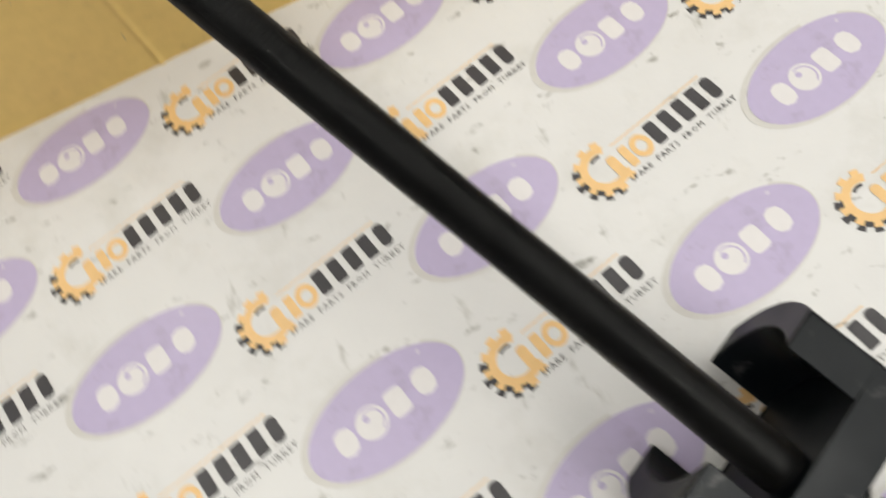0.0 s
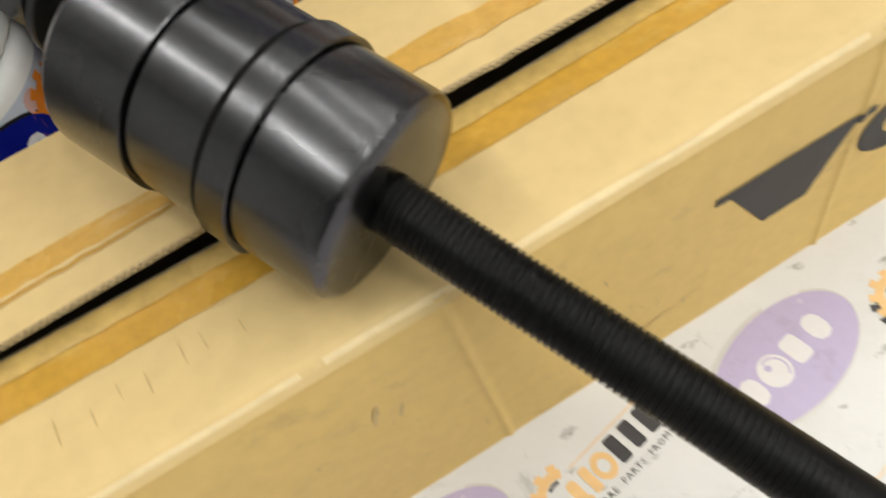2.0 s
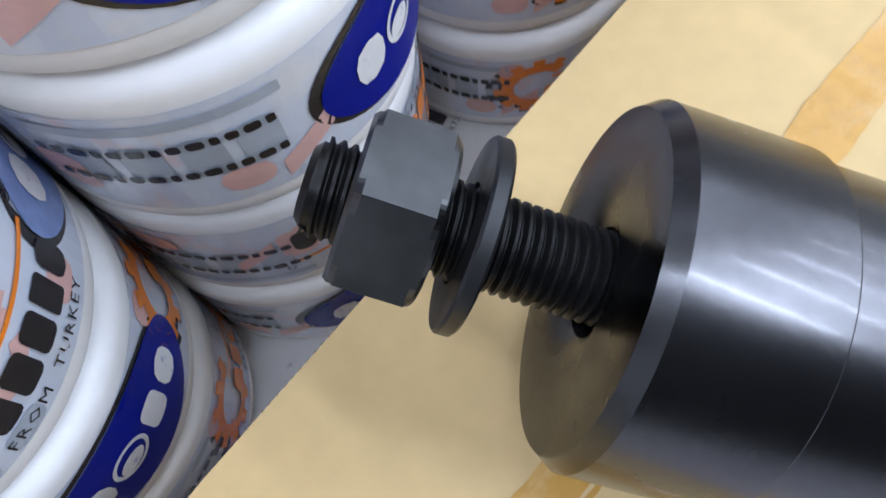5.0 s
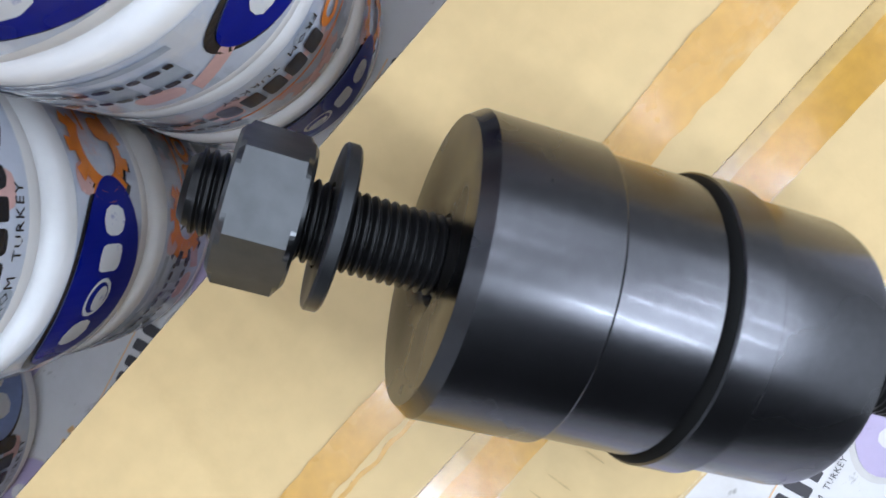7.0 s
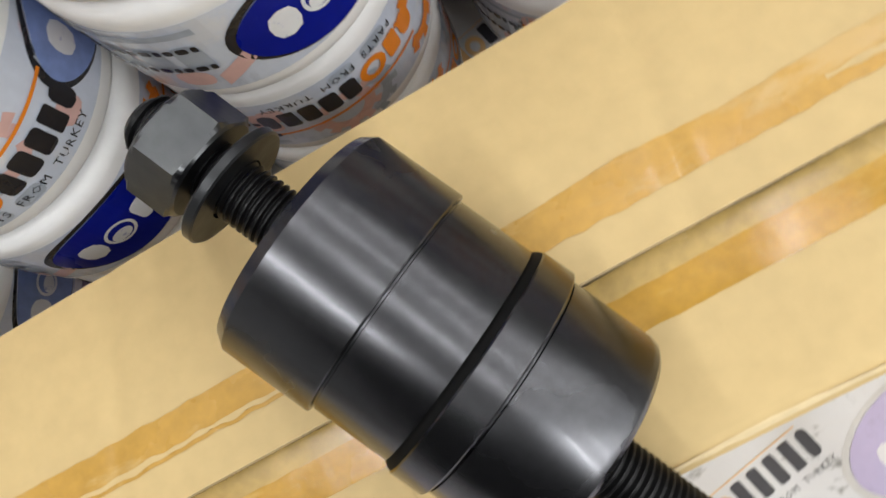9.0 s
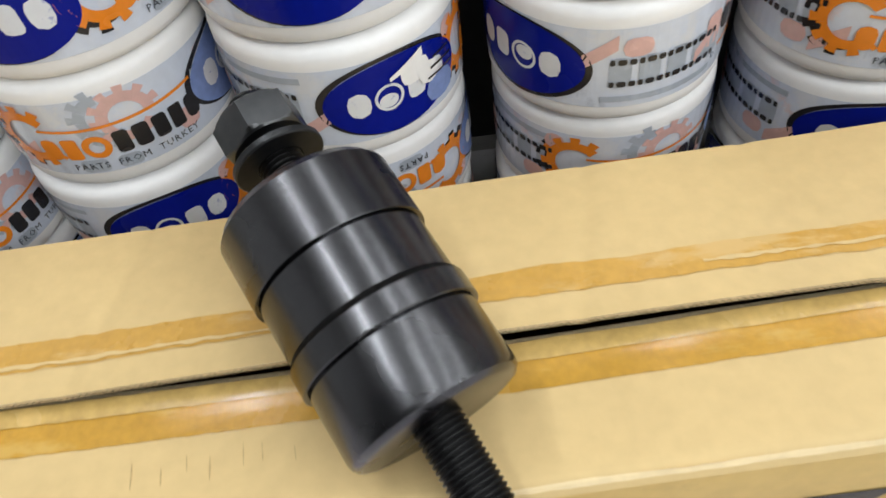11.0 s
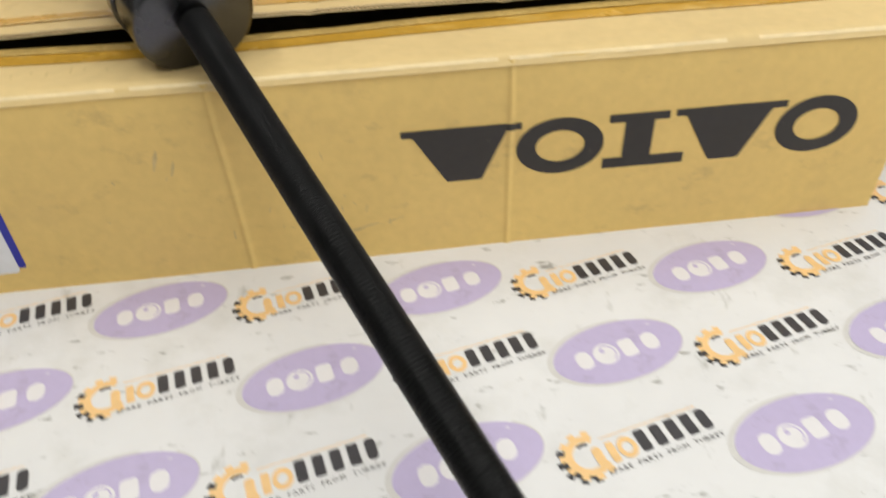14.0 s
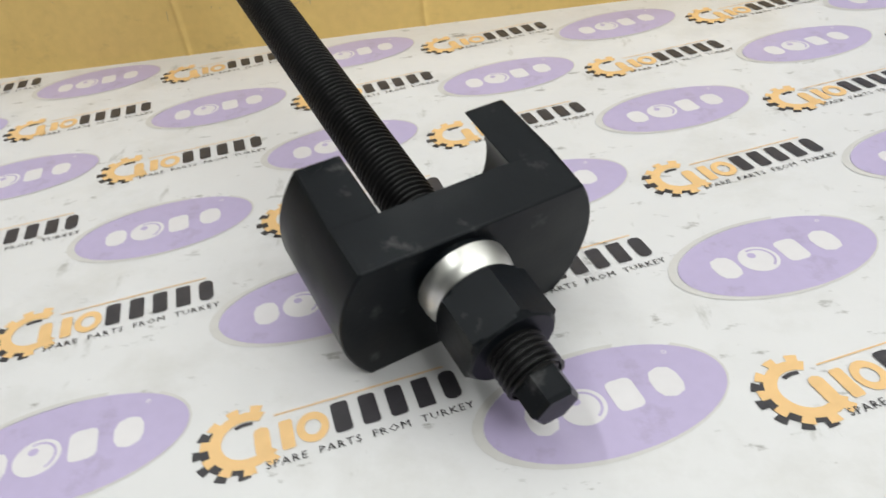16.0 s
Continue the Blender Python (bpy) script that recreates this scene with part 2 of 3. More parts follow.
def ring(cu, cv, a, b, inner, start=0.0, end=360.0, n=32, teeth=0, tooth=1.0):
    """A ring or an arc of one; with teeth, a cog wheel."""
    quads = []
    if teeth:
        n = int(round(teeth * 4 * (end - start) / 360))
    for k in range(n):
        p, q = radians(start + (end - start) * k / n), radians(start + (end - start) * (k + 1) / n)
        out = tooth if teeth and k % 4 in (1, 2) else 1.0
        quads.append([(cu + a * inner * math.cos(p), cv + b * inner * math.sin(p)), (cu + a * out * math.cos(p), cv + b * out * math.sin(p)),
                      (cu + a * out * math.cos(q), cv + b * out * math.sin(q)), (cu + a * inner * math.cos(q), cv + b * inner * math.sin(q))])
    return quads


def block(u0, v0, u1, v1, soft=0.25, n=6):
    """A plain block with rounded corners, in place of a letter of a brand name."""
    r = soft * min(u1 - u0, v1 - v0)

    def inset(u):
        d = min(u - u0, u1 - u)
        return r - math.sqrt(max(0.0, r * r - (r - d) ** 2)) if d < r else 0.0
    us = sorted({u0, u0 + r * 0.3, u0 + r, (u0 + u1) / 2, u1 - r, u1 - r * 0.3, u1})
    return [[(a, v0 + inset(a)), (b, v0 + inset(b)), (b, v1 - inset(b)), (a, v1 - inset(a))] for a, b in zip(us, us[1:])]


def drawn(name, pieces, mats, place):
    """A mesh of flat pieces, each laid at place(u, v, height)."""
    bm = bmesh.new()
    for slot, h, quads in pieces:
        for quad in quads:
            pts = [place(u, v, h) for u, v in quad]
            vs = [bm.verts.new(p) for p in pts]
            try:
                bm.faces.new(vs).material_index = slot
            except ValueError:
                pass
    bmesh.ops.remove_doubles(bm, verts=list(bm.verts), dist=1e-6)
    return mesh_from(name, bm, mats)


def words(name, text, size, material, align="LEFT"):
    """Words in the built-in font as a flat mesh."""
    curve = bpy.data.curves.new(name, "FONT")
    curve.body, curve.size, curve.align_x, curve.resolution_u = text, size, align, 1
    curve.space_character = 1.15
    ob = bpy.data.objects.new(name, curve)
    scene.collection.objects.link(ob)
    me = bpy.data.meshes.new_from_object(ob.evaluated_get(bpy.context.evaluated_depsgraph_get()))
    bpy.data.objects.remove(ob)
    me.name = name
    me.materials.clear()
    me.materials.append(material)
    return me


# ---------------------------------------------------------------- the room
def wall(name, x0, y0, z0, x1, y1, z1, material, label):
    ob = new(name, mesh_from(name, box_bm(x0, y0, z0, x1, y1, z1), material))
    return tagged(ob, label, "wall", kind="structure")


tagged(new("floor", mesh_from("floor", box_bm(ROOM_X0, ROOM_Y0, -0.10, ROOM_X, ROOM_Y1, -0.002), m_floor)),
       "grey concrete floor under the banner", "floor", kind="structure")
wall("wall_north", ROOM_X0, ROOM_Y1, -0.1, ROOM_X, ROOM_Y1 + 0.1, ROOM_Z, m_wall, "plain painted wall of the store room")
# Added board: its black stands for the shade in the gaps between rolls.
wall("partition", -1.4, 0.36, -0.002, 1.6, 0.385, 0.46, m_dark_wall, "low black board added for the shade between the tape rolls")
wall("wall_south", NOOK_X, ROOM_Y0 - 0.1, -0.1, ROOM_X, ROOM_Y0, ROOM_Z, m_wall, "plain painted wall of the store room")
# Two unseen dark walls, added so the sleeve reflects black towards the south-west.
wall("wall_south_west", ROOM_X0, NOOK_Y - 0.1, -0.1, NOOK_X, NOOK_Y, ROOM_Z, m_dark_wall, "unseen dark wall added to darken the sleeve's reflections")
wall("wall_nook", NOOK_X - 0.1, ROOM_Y0, -0.1, NOOK_X, NOOK_Y - 0.1, ROOM_Z, m_dark_wall, "unseen dark wall added to darken the sleeve's reflections")
wall("wall_west", ROOM_X0 - 0.1, ROOM_Y0, -0.1, ROOM_X0, ROOM_Y1, ROOM_Z, m_grey_wall, "plain grey wall of the store room")
wall("wall_east", ROOM_X, ROOM_Y0, -0.1, ROOM_X + 0.1, ROOM_Y1, ROOM_Z, m_white_wall, "plain white wall of the store room")
tagged(new("ceiling", mesh_from("ceiling", box_bm(ROOM_X0, ROOM_Y0, ROOM_Z, ROOM_X, ROOM_Y1, ROOM_Z + 0.1), m_wall)),
       "plain painted ceiling with tube lamps", "ceiling", kind="structure")

# ---------------------------------------------------------------- the banner
P, Q = 0.1518, 0.0570          # repeat along a row, distance of the rows
TILT_PRINT = radians(14.2)
ROW_SHIFT, ROW_SLOPE = 0.0688, -0.018   # shift of every other row, slope of the rows
banner = new("banner", mesh_from("banner", box_bm(-0.80, -0.62, -0.0018, 0.95, 0.345, 0.0), m_banner))
tagged(banner, "scuffed white vinyl banner printed with purple ovals and orange cogs", "banner", kind="structure")

WORD_MESH = words("slogan_print", "SPARE  PARTS  FROM  TURKEY", 0.0036, m_dark_print)


def flat(u, v, h):
    return (u, v, h)


# Purple oval: grey shadow rim, white rim, purple field, white blocks and a disc.
OVAL = drawn("oval_print", [
    (0, 0.00018, ring(-0.0012, 0.0004, 0.0370, 0.0203, 0.92, 70, 400)),
    (1, 0.00026, disc(0, 0, 0.0350, 0.0188, 30)),
    (2, 0.00034, block(-0.0232, -0.0058, -0.0150, 0.0058, 0.45)),
    (2, 0.00034, disc(-0.0070, 0.0, 0.0066, 0.0067, 18)),
    (1, 0.00042, ring(-0.0070, 0.0, 0.0054, 0.0056, 0.86, -60, 110, 14)),
    (1, 0.00042, disc(-0.0082, 0.0024, 0.0014, 0.0014, 10)),
    (2, 0.00034, block(0.0014, -0.0058, 0.0094, 0.0058, 0.25)),
    (2, 0.00034, block(0.0138, -0.0058, 0.0222, 0.0058, 0.45)),
    (2, 0.00034, ring(0.0232, 0.0105, 0.0008, 0.0008, 0.6, n=10)),
], [m_purple_rim, m_purple, m_white_print], flat)

# Cog wheel with a row of orange and dark blocks and a thin line; the right end of the row is the origin.
COG = drawn("cog_print", [
    (1, 0.00018, ring(-0.0622, -0.0020, 0.0098, 0.0098, 0.70, 130, 290, teeth=11, tooth=1.22)),
    (0, 0.00026, ring(-0.0600, -0.0008, 0.0100, 0.0100, 0.66, 55, 320, teeth=11, tooth=1.22)),
    (1, 0.00018, ring(-0.0598, -0.0008, 0.0062, 0.0062, 0.80, 70, 120, 8)),
    (0, 0.00030, block(-0.0580, -0.0082, -0.0538, 0.0020, 0.42)),
    (0, 0.00030, block(-0.0512, -0.0082, -0.0476, 0.0022, 0.2)),
    (0, 0.00030, ring(-0.0425, -0.0030, 0.0044, 0.0054, 0.50)),
    *[(1, 0.00030, block(u0, -0.0078, u0 + 0.0048, 0.0032, soft)) for u0, soft in ((-0.0370, 0.2), (-0.0294, 0.2), (-0.0218, 0.2), (-0.0142, 0.1), (-0.0066, 0.4))],
    (0, 0.00030, strip(-0.052, -0.004, lambda u: 0.0048, lambda u: 0.0053, 2)),
], [m_orange, m_dark_print], flat)

for j in range(-11, 11):
    for i in range(-6, 8):
        ex = i * P + ROW_SHIFT * (j % 2) + 0.0072
        ey = j * Q + 0.0042 + ROW_SLOPE * ex
        for mesh, name, dx, dy in ((COG, "cog_print", 0.0, 0.0), (OVAL, "oval_print", 0.0388, -0.0156)):
            x, y = ex + dx, ey + dy
            if not (-0.74 < x < 0.88 and -0.56 < y < 0.305):
                continue
            ob = new(name, mesh)
            ob.parent = banner
            ob.matrix_world = Matrix.Translation((x, y, 0)) @ Matrix.Rotation(TILT_PRINT, 4, "Z") @ Matrix.Scale(1.045 if mesh is COG else 1.0, 4)
            if mesh is COG:
                sl = new("slogan_print", WORD_MESH)
                sl.parent = ob
                sl.matrix_parent_inverse = Matrix.Identity(4)
                sl.location = (-0.0560, -0.0128, 0.0003)

# ---------------------------------------------------------------- the cardboard box
BOX = pose(0.0, 0.0742, 0.0, 0, 0, 1.2)      # the foot of the front face, x along the face
BX0, BX1, BD, BH = -0.50, 0.382, 0.127, 0.116
carton = thing("cardboard_box", BOX, "long tan cardboard box with brown tape and gaping flaps", "box")


def sag(x):
    """How far the weight of the sleeve presses the front flap down."""
    return 0.0055 * math.exp(-((x - 0.01) / 0.15) ** 2)


def panel(fn, us, vs, thick, name, material, label="", side=None):
    """A sheet of cardboard: a grid of fn(u, v) -> (place, normal), given a thickness."""
    bm = bmesh.new()
    top = [[bm.verts.new(fn(u, v)) for v in vs] for u in us]
    nrm = (Vector(fn(us[1], vs[0])) - Vector(fn(us[0], vs[0]))).cross(Vector(fn(us[0], vs[1])) - Vector(fn(us[0], vs[0]))).normalized()
    low = [[bm.verts.new(v.co - nrm * thick) for v in row] for row in top]
    nu, nv = len(us), len(vs)
    for a in range(nu - 1):
        for b in range(nv - 1):
            bm.faces.new((top[a][b], top[a + 1][b], top[a + 1][b + 1], top[a][b + 1]))
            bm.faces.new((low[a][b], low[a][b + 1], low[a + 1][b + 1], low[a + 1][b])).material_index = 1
    rim = [(top[a][0], low[a][0], low[a + 1][0], top[a + 1][0]) for a in range(nu - 1)]
    rim += [(top[a + 1][-1], low[a + 1][-1], low[a][-1], top[a][-1]) for a in range(nu - 1)]
    rim += [(top[0][b + 1], low[0][b + 1], low[0][b], top[0][b]) for b in range(nv - 1)]
    rim += [(top[-1][b], low[-1][b], low[-1][b + 1], top[-1][b + 1]) for b in range(nv - 1)]
    for f in rim:
        bm.faces.new(f).material_index = 2
    return part(name, bm, [material, m_card_in_shade, m_flute], carton, label, smooth=35)


def steps(a, b, n):
    return [a + (b - a) * k / n for k in range(n + 1)]


def front_bulge(x, z):
    """The front face: two upright creases, slight waves."""
    crease = 0.0008 * math.exp(-((x - 0.006 - 0.04 * (BH - z)) / 0.0016) ** 2) + 0.0010 * math.exp(-((x - 0.157) / 0.0015) ** 2)
    wave = 0.0012 * math.sin(9 * x + 1.0) * math.sin(math.pi * z / BH) + 0.0006 * noise.noise((14 * x, 20 * z, 0.3))
    return -crease + wave


def lid_front(x, y):
    """Height of the front flap."""
    low = 0.0020 * min(1.0, max(0.0, (x - 0.10) / 0.20)) + 0.0006 * min(1.0, max(0.0, (-x - 0.02) / 0.2))
    return BH + 0.0015 + (0.0022 - low) * (y / 0.06) - sag(x) * min(1.0, y / 0.045) + 0.0006 * noise.noise((12 * x, 18 * y, 2.0))


def lid_back(x, y):
    """Height of the back flap, whose free edge stands up over the front one."""
    lift = 0.0072 - 0.0044 * min(1.0, max(0.0, (x - 0.10) / 0.26)) - 0.0036 * min(1.0, max(0.0, (-x - 0.02) / 0.16))
    dent = sum(0.0007 * math.exp(-((x - x0 - lean * (y - 0.09)) / 0.0032) ** 2) for x0, lean in ((0.066, 0.22), (0.152, -0.30), (0.205, 0.15), (-0.115, 0.25)))
    return BH + 0.0038 - dent + lift * (BD - y) / 0.07 + 0.0007 * noise.noise((10 * x, 15 * y, 5.0))


XS = sorted(set(steps(BX0, BX1, 330) + steps(-0.004, 0.018, 40) + steps(0.149, 0.165, 30)))
panel(lambda x, z: (x, front_bulge(x, z) + 0.0032 * (z / BH) ** 8, z), XS, steps(0.0, BH - 0.0008, 14), 0.004, "front_panel", m_card)
panel(lambda x, z: (x, BD, z), list(reversed(steps(BX0, BX1, 8))), steps(0.0, BH, 4), 0.004, "back_panel", m_card)
panel(lambda y, z: (BX1, y, z), steps(0.0005, BD, 6), steps(0.0, BH, 6), 0.004, "end_panel", m_card)
panel(lambda y, z: (BX0, y, z), list(reversed(steps(0.0005, BD, 6))), steps(0.0, BH, 6), 0.004, "end_panel", m_card)
panel(lambda x, y: (x, y, 0.004), [BX0, BX1], [0.004, BD - 0.004], 0.0035, "bottom_panel", m_card)


def round_edge(x, y):
    return lid_front(x, y) - 0.0055 * max(0.0, 1 - (y - 0.001) / 0.006) ** 2


panel(lambda x, y: (x, y, round_edge(x, y)), XS, [0.0012, 0.0022, 0.0035, 0.005, 0.007] + steps(0.012, 0.0564, 9), 0.0038, "front_flap", m_card_top)
panel(lambda x, y: (x, y, lid_back(x, y)), XS, steps(0.0553, BD + 0.005, 24), 0.0027, "back_flap", m_card_top,
      "raised flap with a torn corrugated edge")


def tape(name, fn, ys, label, material, xs=None, lift=0.0004, fray=0.0006):
    bm = bmesh.new()
    xs = xs or steps(BX0 + 0.01, BX1 - 0.004, 420)
    rows = [[bm.verts.new((x, ys[0] + (ys[1] - ys[0]) * k / 4 + fray * (noise.noise((30 * x, k, 1.0)) + 0.5 * noise.noise((170 * x, k, 4.0))) * (k in (0, 4)),
                           fn(x, ys[0] + (ys[1] - ys[0]) * k / 4) + lift)) for k in range(5)] for x in xs]
    for a, b in zip(rows, rows[1:]):
        for k in range(4):
            bm.faces.new((a[k], b[k], b[k + 1], a[k + 1]))
    return part(name, bm, material, carton, label, smooth=60)


tape("tape_strip", lid_back, (0.0678, 0.0803), "frayed brown tape strip", m_tape, fray=0.0013)
for tear_a, tear_b, tear_y in ((-0.19, -0.045, 0.0690), (0.105, 0.185, 0.0715), (0.175, 0.33, 0.0700)):
    tape("torn_paper", lid_back, (tear_y, tear_y + 0.0014), "", m_card_top, xs=steps(tear_a, tear_b, 90), lift=0.0007, fray=0.0018)
tape("tape_strip", lid_front, (0.0378, 0.0498), "shiny amber tape strip", m_tape_front)
tape("tape_strip", lid_front, (0.0490, 0.0563), "clear tape edge", m_tape_clear, lift=0.0009)

# The highlight along the front fold, painted as pale strips with gaps.
for fold_a, fold_b in ((-0.44, -0.035), (-0.028, 0.015), (0.021, 0.150), (0.156, 0.268), (0.285, 0.37)):
    tape("worn_fold", round_edge, (0.0026, 0.0040), "", m_card_glint, xs=steps(fold_a, fold_b, 40), lift=0.0003)

# Short scuffs in a row on the front flap, and small ones on the front face.
scuff_rng = random.Random(11)


def scuff(place, u, v, du, dv, w):
    """A thin uneven streak from (u, v) to (u + du, v + dv)."""
    bm = bmesh.new()
    last = None
    for k in range(6):
        f = k / 5
        half = w * math.sin(math.pi * (0.08 + 0.84 * f)) * scuff_rng.uniform(0.6, 1.1)
        pair = [bm.verts.new(place(u + du * f - half, v + dv * f)), bm.verts.new(place(u + du * f + half, v + dv * f))]
        if last:
            bm.faces.new((last[0], last[1], pair[1], pair[0]))
        last = pair
    return part("scuff_mark", bm, m_dirt, carton)


def on_flap(u, v):
    return (u, v, round_edge(u, v) + 0.0003)


def on_face(u, v):
    return (u, front_bulge(u, v) + 0.0032 * (v / BH) ** 8 - 0.0003, v)


for k in range(7):
    scuff(on_flap, -0.098 + 0.0088 * k + scuff_rng.uniform(-0.002, 0.002), 0.030 + scuff_rng.uniform(-0.003, 0.003), 0.0008, -0.0055 - scuff_rng.uniform(0, 0.004), 0.00035)
for k in range(16):
    scuff(on_face, scuff_rng.uniform(-0.13, 0.09), scuff_rng.uniform(0.015, 0.10), scuff_rng.uniform(-0.002, 0.002), scuff_rng.uniform(0.001, 0.006), 0.0004)
for u, v, du, dv, w in ((-0.028, 0.070, 0.004, 0.012, 0.0012), (-0.020, 0.066, 0.003, 0.009, 0.0009), (0.068, 0.020, 0.016, 0.004, 0.0026), (0.062, 0.018, 0.014, 0.003, 0.0022), (0.088, 0.0235, 0.010, 0.003, 0.0012)):
    scuff(on_face, u, v, du, dv, w)

# The wavy inner layer in the back flap's cut edges, near black for shade.
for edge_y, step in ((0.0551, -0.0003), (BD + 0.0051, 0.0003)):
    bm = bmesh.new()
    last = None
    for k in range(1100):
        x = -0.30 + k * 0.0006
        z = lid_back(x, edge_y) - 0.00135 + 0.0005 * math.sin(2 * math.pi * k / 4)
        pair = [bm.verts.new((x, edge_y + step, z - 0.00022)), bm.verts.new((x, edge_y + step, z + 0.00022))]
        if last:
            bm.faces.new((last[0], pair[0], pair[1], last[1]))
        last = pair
    part("fluting", bm, m_card_in_shade, carton)

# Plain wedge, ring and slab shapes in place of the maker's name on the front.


def on_front(u, v, h):
    return (u, front_bulge(u, v) + 0.0032 * (v / BH) ** 8 - h, v)


def wedge(u0, u1, v0, v1, tip0, tip1, bar=0.004):
    """A heavy wedge, wide at the top and blunt at the foot."""
    def low(u):
        if u < tip0:
            return v1 - bar - (v1 - bar - v0) * (u - u0 - 0.006) / (tip0 - u0 - 0.006) if u > u0 + 0.006 else v1 - bar
        if u > tip1:
            return v0 + (v1 - bar - v0) * (u - tip1) / (u1 - 0.008 - tip1) if u < u1 - 0.008 else v1 - bar
        return v0
    return strip(u0, u1, low, lambda u: v1, 40)


box_print = new("maker_print", drawn("maker_print", [
    (0, 0.0004, wedge(0.099, 0.163, 0.0465, 0.0800, 0.123, 0.142)),
    (0, 0.0004, ring(0.1845, 0.0635, 0.0240, 0.0175, 0.56, n=48)),
    (0, 0.0004, block(0.209, 0.0465, 0.255, 0.0530, 0.05)),
    (0, 0.0004, block(0.2195, 0.0530, 0.2355, 0.0800, 0.02)),
    (0, 0.0004, block(0.2105, 0.0752, 0.2435, 0.0800, 0.05)),
    (0, 0.0004, wedge(0.247, 0.309, 0.0465, 0.0800, 0.270, 0.287)),
    (0, 0.0004, ring(0.3290, 0.0635, 0.0235, 0.0175, 0.56, n=48)),
], [m_ink], on_front))
box_print.parent = carton
tagged(box_print, "black wedge and ring print")

label_ob = new("shipping_label", drawn("shipping_label", [
    (0, 0.0004, block(-0.161, 0.017, -0.109, 0.062, 0.03)),
    (1, 0.0007, block(-0.156, 0.014, -0.113, 0.052, 0.06)),
    (1, 0.0010, block(-0.139, 0.0545, -0.118, 0.0580, 0.2)),
    (2, 0.0010, block(-0.153, 0.0430, -0.137, 0.0455, 0.2)),
    (2, 0.0010, block(-0.124, 0.0420, -0.1195, 0.0435, 0.2)),
    *[(2, 0.0010, block(-0.153 + 0.0019 * k, 0.0340, -0.1518 + 0.0019 * k, 0.0385, 0.05)) for k in (0, 1, 2, 3, 4, 5, 6, 7, 8)],
    (2, 0.0010, block(-0.153, 0.0270, -0.148, 0.0300, 0.1)),
    (2, 0.0010, block(-0.135, 0.0280, -0.130, 0.0305, 0.1)),
], [m_label_blue, m_label_white, m_ghost_grey], on_front))
label_ob.parent = carton
tagged(label_ob, "torn blue and white paper label")

# ---------------------------------------------------------------- the stacked rolls of tape
RR, RH = 0.0530, 0.0585


def roll_body():
    pr = [(0.030, 0.0), (RR - 0.006, 0.0)]
    pr += [(RR - 0.006 + 0.006 * math.sin(radians(a)), 0.006 - 0.006 * math.cos(radians(a))) for a in (20, 40, 60, 80)]
    pr += [(RR, 0.008), (RR, RH - 0.0085)]
    pr += [(RR - 0.006 + 0.006 * math.cos(radians(a)), RH - 0.0065 + 0.006 * math.sin(radians(a))) for a in (10, 30, 50, 70)]
    pr += [(RR - 0.006, RH - 0.0005), (0.030, RH - 0.0005)]
    return lathe(pr, 72, closed=True)


ROLL_MESH = mesh_from("roll_body", roll_body(), m_roll, 40)


def round_roll(turn, flip=False):
    """Lays a drawing on the roll's side; turn in degrees is the place of u = 0."""
    def place(u, v, h):
        if flip:
            u, v = -u, -v
        a = radians(turn) + u / RR
        r = RR + h
        return (r * math.cos(a), r * math.sin(a), RH / 2 + v)
    return place


def film_mesh():
    return drawn("film_wrap", [(0, 0.0003, strip(-math.pi * RR, math.pi * RR, lambda u: -0.0195, lambda u: 0.0195, 72))], [m_film], round_roll(0))


FILM_MESH = film_mesh()
ROLL_MATS = [m_blue, m_roll_white, m_roll_dark, m_roll_orange, m_ghost_pink, m_ghost_grey, m_blue_pale]


def blue_oval(s=1.0):
    return [
        (2, 0.0006, ring(-0.0010, 0.0006, 0.0345 * s, 0.0195 * s, 0.90, 20, 300)),
        (0, 0.0009, disc(0, 0, 0.0325 * s, 0.0182 * s, 32)),
        (1, 0.0012, block(-0.0225, -0.0062, -0.0130, 0.0062, 0.45)),
        (1, 0.0012, ring(-0.0050, 0, 0.0064, 0.0066, 0.80)),
        (1, 0.0012, disc(-0.0055, -0.0015, 0.0042, 0.0034, 12)),
        (1, 0.0012, block(0.0035, -0.0062, 0.0120, 0.0062, 0.30)),
        (1, 0.0012, block(0.0145, -0.0062, 0.0235, 0.0062, 0.45)),
    ]


